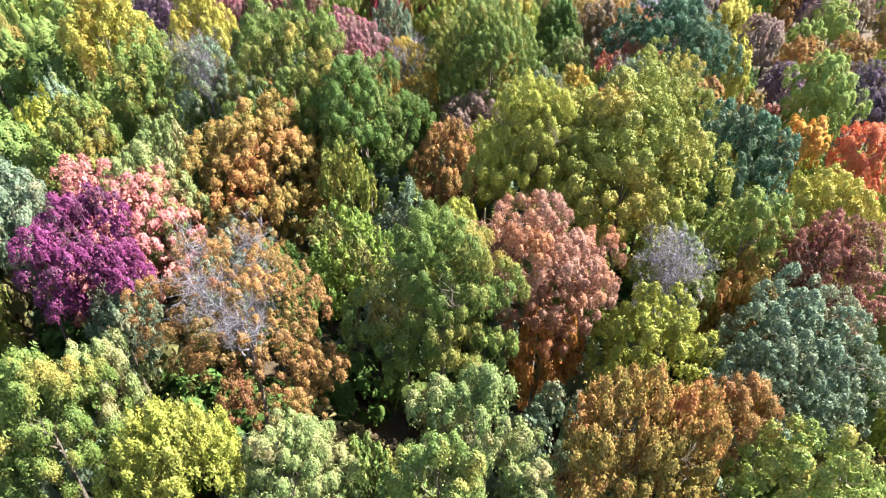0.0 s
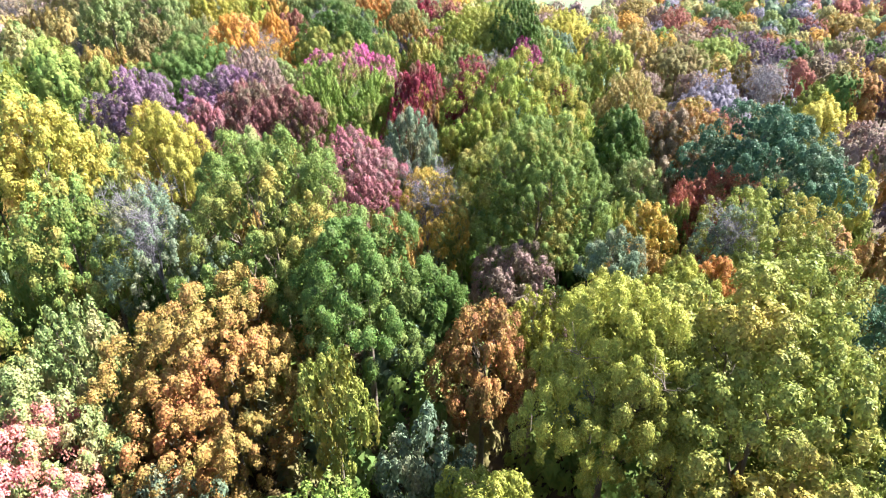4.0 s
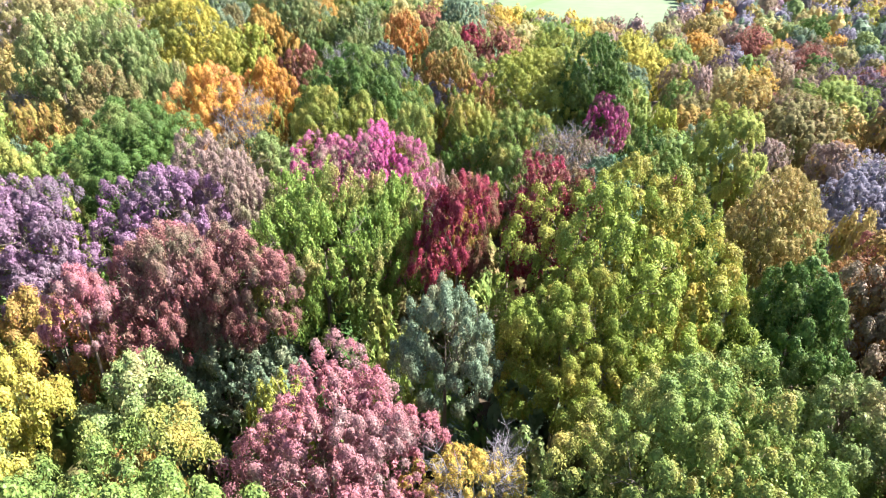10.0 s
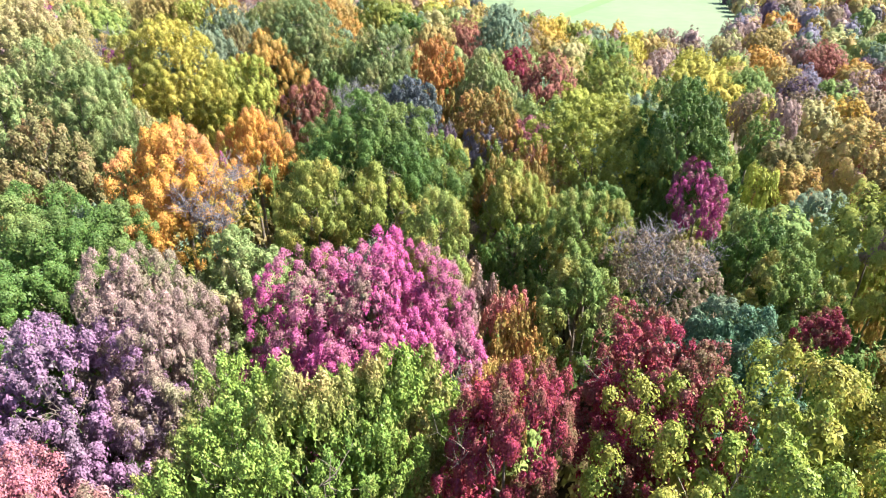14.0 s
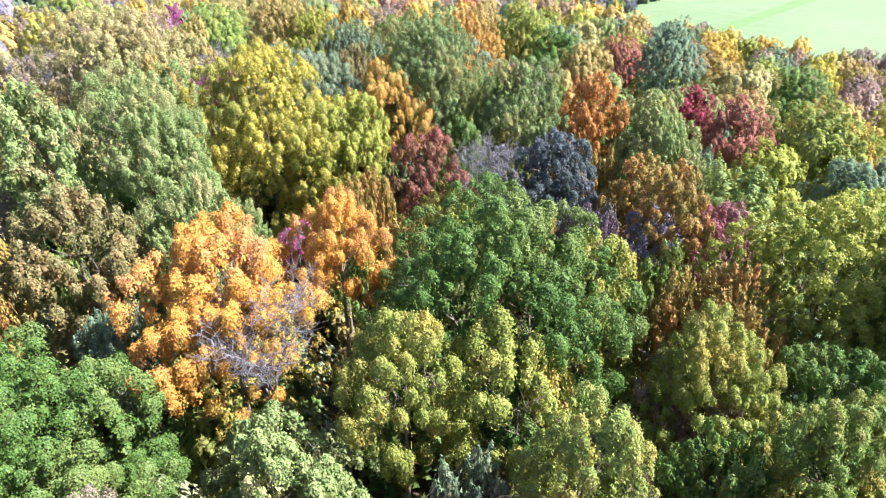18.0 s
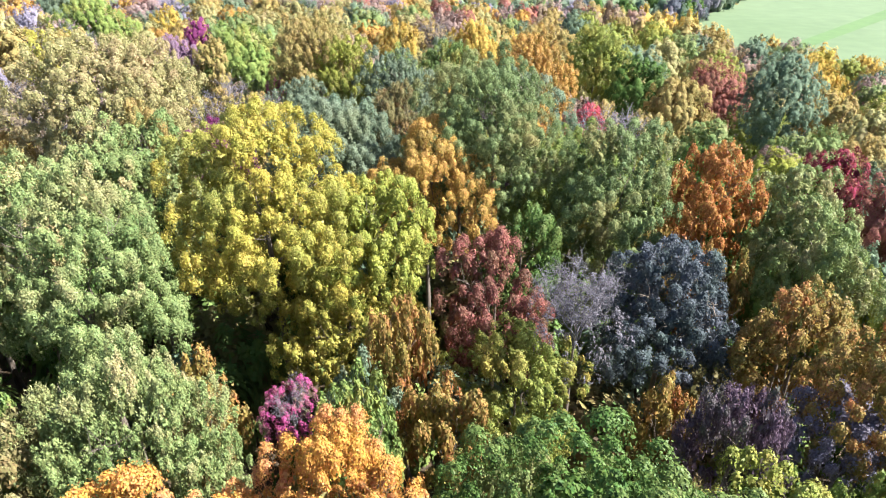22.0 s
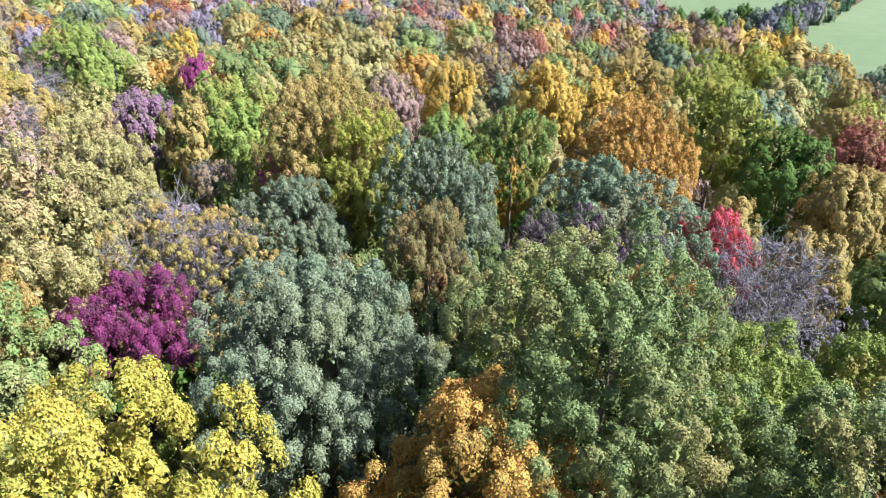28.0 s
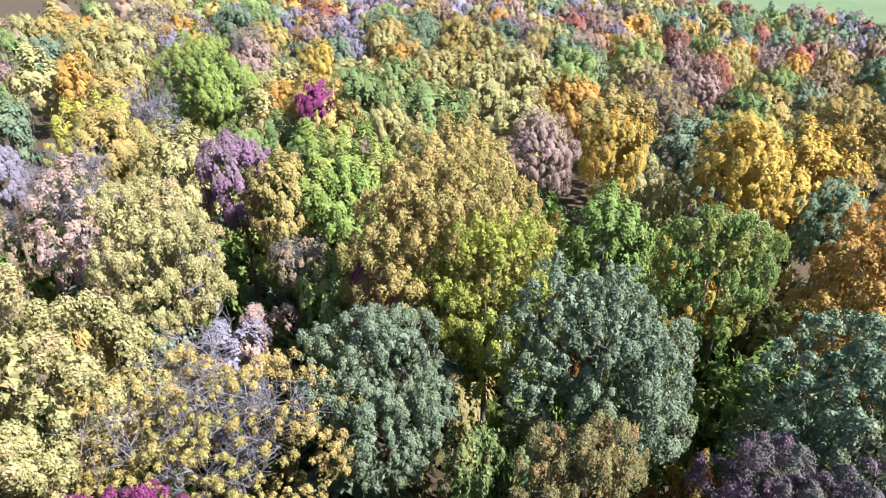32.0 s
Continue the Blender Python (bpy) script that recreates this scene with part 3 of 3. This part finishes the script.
tree("shoots", "plum", -17.2, 136.8, 23.8, 2.75, "close")
tree("airy", "lavender", -12.7, 139.5, 22.6, 2.74, "close")
tree("airy", "pinkred", -7.4, 140.7, 23.5, 2.90, "near")
tree("oak", "mossgreen", 9.0, 136.0, 24.0, 6.50, "near")
tree("shoots", "ochre", -7.5, 130.2, 23.5, 5.31, "near")
tree("tall", "ambergold", -48.4, 195.8, 29.7, 6.62, "near")
tree("tall", "greygreen", -15.6, 211.8, 27.0, 6.21, "mid")
tree("tall", "olive", 4.2, 177.1, 23.4, 6.94, "mid")
tree("oak", "green", 7.8, 235.9, 16.0, 7.50, "mid")
tree("oak", "yellow", 28.6, 227.2, 13.7, 8.33, "mid")
tree("halfbare", "magenta", -39.6, 129.0, 21.4, 1.80, "close")
tree("shrub", "greygreen", -37.0, 132.3, 22.3, 1.98, "near")
tree("oak", "olive", -29.4, 137.5, 22.6, 4.38, "near")
tree("shrub", "ochre", -32.0, 132.9, 21.8, 2.66, "near")
tree("oak", "darkgreen", -32.7, 147.0, 25.9, 2.91, "near")
tree("oak", "greygreen", -54.0, 156.4, 29.4, 4.08, "close")
tree("tall", "goldbrown", -69.6, 175.1, 33.2, 6.10, "near")
tree("tall", "gold", -66.2, 216.8, 26.7, 5.01, "mid")
tree("tall", "olive", -42.9, 210.4, 28.5, 4.76, "mid")
tree("tall", "yellowgreen", -86.6, 178.1, 30.2, 6.97, "mid")
tree("oak", "goldbrown", -28.4, 205.0, 22.4, 4.99, "mid")
tree("airy", "redbrown", -25.9, 235.5, 20.0, 7.50, "mid")
tree("oak", "silvergreen", -52.5, 153.4, 29.8, 6.46, "close")
tree("airy", "purple", -64.8, 152.0, 26.8, 3.35, "close")
tree("tall", "silvergreen", -57.3, 173.6, 29.8, 4.47, "near")
tree("airy", "olivebrown", -53.2, 165.1, 28.3, 3.40, "close")
tree("oak", "greygreen", -45.4, 181.2, 27.4, 7.09, "near")
tree("airy", "plum", -45.0, 171.5, 27.5, 5.26, "close")
tree("bare", "lavender", -33.6, 181.7, 23.1, 6.9, "near")
tree("oak", "scarlet", -38.6, 190.0, 21.6, 3.6, "near")
tree("oak", "darkgreen", -35.2, 207.2, 24.9, 5.74, "mid")
tree("oak", "goldbrown", -29.2, 201.3, 23.7, 4.57, "mid")
tree("airy", "silvergreen", -65.9, 166.4, 27.3, 4.31, "near")
tree("halfbare", "goldbrown", -68.5, 158.5, 27.6, 6.12, "near")
tree("tall", "cream", -83.8, 162.8, 30.4, 4.29, "near")
tree("halfbare", "rosetan", -93.1, 161.1, 30.1, 4.12, "mid")
tree("tall", "yellowgreen", -82.8, 177.3, 28.6, 3.55, "mid")
tree("tall", "goldbrown", -85.8, 173.6, 29.2, 3.20, "mid")
tree("tall", "goldbrown", -78.3, 186.1, 30.8, 6.12, "mid")
tree("tall", "yellowolive", -64.8, 173.2, 30.7, 4.20, "near")
tree("tall", "green", -57.5, 186.8, 28.6, 3.44, "near")
tree("tall", "green", -66.3, 189.0, 27.2, 4.11, "mid")
tree("tall", "gold", -74.4, 203.6, 27.9, 3.04, "mid")
tree("tall", "yellowgreen", -129.8, 190.1, 31.0, 7.03, "mid")
tree("bare", "grey", -118.8, 175.9, 27.1, 5.89, "mid")
tree("tall", "yellow", -112.9, 169.7, 28.9, 4.93, "mid")
tree("tall", "cream", -97.3, 171.3, 29.0, 4.68, "mid")
tree("shrub", "magenta", -75.5, 174.2, 25.0, 2.20, "mid")
tree("airy", "purple", -106.5, 191.5, 27.6, 2.12, "mid")
tree("airy", "violet", -93.2, 173.7, 28.8, 3.71, "mid")
tree("tall", "gold", -140.9, 216.6, 24.9, 4.04, "mid")
tree("airy", "orange", -39.5, 168.5, 27.2, 2.23, "close")
tree("oak", "olive", -44.6, 162.7, 28.0, 3.78, "close")
tree("oak", "olivebrown", 41.0, 150.8, 19.1, 7.03, "mid")
tree("oak", "yellowgreen", 55.0, 171.2, 16.6, 7.11, "mid")
tree("airy", "redbrown", 87.8, 258.1, 6.9, 7.50, "mid")
tree("airy", "plum", 73.2, 200.3, 12.9, 8.37, "mid")
tree("airy", "plum", 67.0, 171.8, 16.2, 6.86, "mid")
tree("oak", "goldbrown", 74.8, 334.9, 4.5, 7.50, "mid")
tree("airy", "redbrown", 86.6, 305.2, 4.5, 9.20, "mid")
tree("oak", "darkgreen", 118.9, 335.6, 4.5, 7.50, "mid")
tree("oak", "yellow", 158.2, 378.5, 4.5, 7.50, "mid")
tree("oak", "brown", 21.8, 88.3, 23.5, 3.97, "near")
tree("oak", "darkgreen", 14.6, 85.4, 24.4, 3.29, "near")
tree("oak", "yellow", 47.2, 107.2, 20.2, 4.56, "mid")
tree("airy", "dustypink", 46.9, 95.4, 20.3, 3.26, "mid")
tree("oak", "yellow", 36.2, 78.8, 21.5, 2.32, "mid")
tree("oak", "sagegreen", -47.1, 162.5, 27.4, 4.6, "close")
tree("oak", "palegreen", -13.9, 156.5, 25.9, 4.28, "near")
tree("tall", "yellowgreen", -33.2, 163.5, 27.2, 7.11, "close")
tree("tall", "palegreen", -65.9, 140.8, 29.9, 7.03, "near")
tree("tall", "yellow", 33.6, 260.2, 10.1, 7.50, "mid")
tree("oak", "green", 41.4, 231.6, 11.1, 7.50, "mid")
tree("oak", "goldbrown", -67.1, 260.4, 20.8, 7.52, "mid")
tree("tall", "olive", -52.4, 254.0, 20.6, 6.55, "mid")
tree("oak", "goldbrown", -68.4, 146.2, 29.7, 2.46, "close")
tree("oak", "goldbrown", -108.0, 169.1, 29.0, 4.43, "mid")
tree("airy", "dustypink", -26.2, 96.4, 28.3, 5.00, "close")
tree("shrub", "dustypink", -8.4, 121.6, 20.3, 3.20, "near")
tree("shrub", "rosetan", -10.4, 112.5, 20.7, 2.30, "near")
tree("shrub", "coral", -7.3, 109.4, 20.3, 1.62, "near")
tree("oak", "mossgreen", -1.7, 116.7, 25.2, 4.20, "close")
tree("oak", "yellowolive", 13.1, 55.9, 23.5, 3.01, "close")
tree("airy", "orangebrown", 15.5, 56.6, 23.4, 1.57, "close")
tree("halfbare", "greygreen", 19.1, 64.1, 23.3, 2.96, "near")
tree("oak", "yellowolive", 8.2, 54.4, 23.9, 2.35, "close")
tree("oak", "greygreen", 9.5, 59.2, 24.1, 2.14, "close")
tree("oak", "mossgreen", 12.9, 115.7, 21.4, 4.60, "near")
tree("oak", "darkgreen", 12.2, 121.5, 22.0, 3.60, "near")
tree("oak", "darkgreen", -1.1, 124.9, 22.5, 4.20, "near")
tree("airy", "crimson", 11.8, 106.3, 22.6, 1.40, "near")
tree("shoots", "redbrown", 0.8, 101.0, 24.2, 2.60, "near")


# ---- the rest of the wood ----
def free(x, y, r, share=0.8):
    return all((x - a) ** 2 + (y - b) ** 2 > (share * (r + c)) ** 2 for a, b, c in PLACED)


def mixed(x, y):
    """Kind and hue of a tree by the part of the wood that it stands in."""
    if y > 190 and -75 < x < 60:
        return dice.choice((("tall", "gold"), ("oak", "cream"), ("oak", "greygreen"), ("oak", "palegreen"), ("oak", "goldbrown"), ("oak", "olive"),
                            ("airy", "rosetan"), ("oak", "tanyellow"), ("oak", "silvergreen"), ("airy", "brown"), ("oak", "goldbrown")))
    if y > 250:
        return dice.choice((("oak", "cream"), ("oak", "goldbrown"), ("oak", "silvergreen"), ("oak", "palegreen"), ("airy", "rosetan"), ("oak", "ambergold"),
                            ("oak", "goldbrown"), ("airy", "lavender"), ("airy", "plum"), ("airy", "brown"), ("airy", "redbrown"), ("oak", "greygreen")))
    if x < -60 and y > 120:
        return dice.choice((("oak", "cream"), ("oak", "goldbrown"), ("oak", "cream"), ("oak", "palegreen"), ("oak", "ambergold"), ("airy", "rosetan"),
                            ("oak", "silvergreen"), ("oak", "goldbrown"), ("airy", "lavender"), ("halfbare", "brown"), ("oak", "sagegreen")))
    if x > 25 and y > 70:
        return dice.choice((("oak", "olivebrown"), ("airy", "redbrown"), ("oak", "olive"), ("airy", "brown"), ("oak", "yellowgreen"), ("airy", "dustypink"),
                            ("oak", "goldbrown"), ("oak", "green"), ("airy", "plum"), ("oak", "darkgreen"), ("oak", "rust")))
    return dice.choice((("oak", "green"), ("oak", "olive"), ("oak", "darkgreen"), ("oak", "yellowgreen"), ("oak", "greygreen"), ("oak", "mossgreen"),
                        ("oak", "palegreen"), ("oak", "ochre"), ("oak", "yellowolive")))


def seen(x, y):
    """The wedge of wood that lies before the walk."""
    if y < 150:
        return -0.8 * y - 16 < x < 0.72 * y + 16 and y > 4
    return -0.9 * y - 40 < x < 0.7 * y + 20


WAY = ((0, 0), (-2, 48), (-9, 82), (-25, 113), (-43, 147))


def level_at(x, y):
    gap = min(math.hypot(x - a, y - b) for a, b in WAY)
    return "near" if gap < 30 else "mid" if gap < 85 else "far"


def in_valley(x, y):
    return inside(x, y, FIELD_A) or inside(x, y, FIELD_B) or -110 < x < -48 and y > 405


for _ in range(3600):
    x, y = dice.uniform(-215, 165), 4 + 331 * dice.random() ** 0.9
    r = dice.uniform(2.8, 5.0) if y < 200 else dice.uniform(4.4, 7.2)
    if seen(x, y) and x < 0.62 * y + 14 and not in_valley(x, y) and free(x, y, r, 0.8 if y < 220 else 0.86):
        kind, hue = mixed(x, y)
        level = level_at(x, y)
        tree(kind, hue, x, y, float(canopy(x, y)) + (dice.uniform(-1.6, 0.8) if level == "far" else dice.uniform(-3.5, -0.5)), r, level)

# young trees in the gaps between the tall crowns
young = 0
for _ in range(5200):
    x, y = dice.uniform(-125, 60), 4 + 200 * dice.random()
    r = dice.uniform(2.0, 3.3)
    if young < 250 and seen(x, y) and x < 0.62 * y + 14 and min(math.hypot(x - a, y - b) for a, b in WAY) < 56 and free(x, y, r, 0.76):
        young += 1
        kind, hue = mixed(x, y)
        tree("shrub" if kind in ("oak", "tall") else kind, hue, x, y, float(canopy(x, y)) - dice.uniform(2.0, 6.0), r, level_at(x, y))

# undergrowth: the low bushes that close the gaps between the stems, one joined mesh for each hue
COARSE["low"] = 2.5
BUSHES = [crown_arrays("shrub", "low", 700 + k, 2.8)[0] for k in range(4)]
UNDER = {}
STEM = np.array([p for k in range(3) for a, b in ((2.1 * k, 2.1 * k + 2.1),)
                 for p in ((math.cos(a), math.sin(a), -1.0), (math.cos(b), math.sin(b), -1.0), (0.0, 0.0, -0.2))])


def moved(verts, x, y, top, r, tall):
    a = dice.uniform(0, 6.28)
    c, s = math.cos(a), math.sin(a)
    return np.stack([(verts[:, 0] * c - verts[:, 1] * s) * r + x, (verts[:, 0] * s + verts[:, 1] * c) * r + y, verts[:, 2] * tall + top], -1)


def joined(name, rows, hue, label, category):
    verts = np.concatenate(rows)
    ob = new(name, mesh_of(name, verts, np.arange(len(verts)).reshape(-1, 3), leaves(hue, True, True)))
    return tagged(ob, label % HUES[hue][0], category, kind="stuff")


for i in range(-20, 9):
    for j in range(1, 36):
        x, y = 6.3 * i + dice.uniform(-2.1, 2.1), 6.3 * j + dice.uniform(-2.1, 2.1)
        if seen(x, y) and level_at(x, y) != "far":
            r, low = dice.uniform(3.5, 4.9), float(ground_z(x, y))
            high = dice.uniform(5.5, 9.5)
            UNDER.setdefault(dice.choice(("darkgreen", "green", "greygreen", "olivebrown", "green")), []).append(
                np.vstack([moved(dice.choice(BUSHES), x, y, low + high, r, 1.15 * r), moved(STEM, x, y, low + high, 0.12, high)]))
for hue in sorted(UNDER):
    joined("undergrowth", UNDER[hue], hue, "dense %s undergrowth between the tree stems", "undergrowth")

# far woods, hedgerows and copses in the valley, one joined mesh for each hue
FAR = {}
SAMPLES = {(k, v): np.vstack([heart_arrays(k), crown_arrays(k, "wood", 500 + v, 4.6)[0]]) for k in ("oak", "tall", "airy") for v in range(3)}
COARSE["rough"] = 11.0
ROUGH = {(k, v): np.vstack([heart_arrays(k), crown_arrays(k, "rough", 500 + v, 4.6)[0]]) for k in ("oak", "tall", "airy") for v in range(3)}


def far_tree(kind, hue, x, y, top, r, samples=SAMPLES):
    verts = samples[kind if kind in ("oak", "tall") else "airy", dice.randrange(3)]
    tall = min(1.2 * r, (top - float(ground_z(x, y))) / SHAPES[kind if kind in ("oak", "tall") else "airy"]["depth"])
    FAR.setdefault(hue, []).append(moved(verts, x, y, top, r, tall))


cells = {}
for a, b, c in PLACED:
    cells.setdefault((int(a // 20), int(b // 20)), []).append((a, b, c))


def far_free(x, y, r):
    i, j = int(x // 20), int(y // 20)
    for p in (-1, 0, 1):
        for q in (-1, 0, 1):
            if any((x - a) ** 2 + (y - b) ** 2 < (0.75 * (r + c)) ** 2 for a, b, c in cells.get((i + p, j + q), ())):
                return False
    cells.setdefault((i, j), []).append((x, y, r))
    return True


STANDS = {}
for _ in range(7000):
    y = 110 + 450 * dice.random() ** 0.85
    x = dice.uniform(-0.95 * y - 50, 0.66 * y + 30)
    if (-215 < x < 165 and y < 335 and seen(x, y)) or in_valley(x, y):
        continue
    r = dice.uniform(5.0, 7.8)
    if far_free(x, y, r):
        kind, hue = mixed(x, y)
        if dice.random() < 0.55:
            kind, hue = STANDS.setdefault((int(x // 34), int(y // 34)), (kind, hue))
        far_tree(kind, hue, x, y, max(float(canopy(x, y)) + dice.uniform(-1.6, 1.2), float(ground_z(x, y)) + 10), r)
for _ in range(1600):
    x, y = dice.uniform(-190, 190), dice.uniform(-90, 260)
    r = dice.uniform(5.0, 7.0)
    if (not seen(x, y) or x > 90) and far_free(x, y, r):
        kind, hue = mixed(x, y)
        far_tree(kind, hue, x, y, float(canopy(x, y)) + dice.uniform(-6, -2), r, ROUGH)
for k in range(80):
    f = dice.random()
    x, y = -58 + 28 * f + dice.uniform(-9, 2), 440 + 190 * f
    far_tree(dice.choice(("oak", "tall", "airy")), dice.choice(("bluegreen", "darkgreen", "grey", "greygreen", "slate")), x, y, -10 + dice.uniform(8, 16), dice.uniform(3, 5.5))
for k in range(60):
    x = dice.uniform(-130, -56)
    far_tree(dice.choice(("oak", "airy")), dice.choice(("darkgreen", "grey", "slate", "greygreen", "brown")), x, 470 + 0.2 * (x + 56) + dice.uniform(-25, 25), -10 + dice.uniform(7, 14), dice.uniform(2.5, 5))
far_tree("oak", "darkgreen", 118, 452, 4, 8)
far_tree("oak", "darkgreen", 128, 462, 3, 7)

for hue in sorted(FAR):
    joined("far_wood", FAR[hue], hue, "distant %s tree crowns of the wood and hedgerows", "trees")
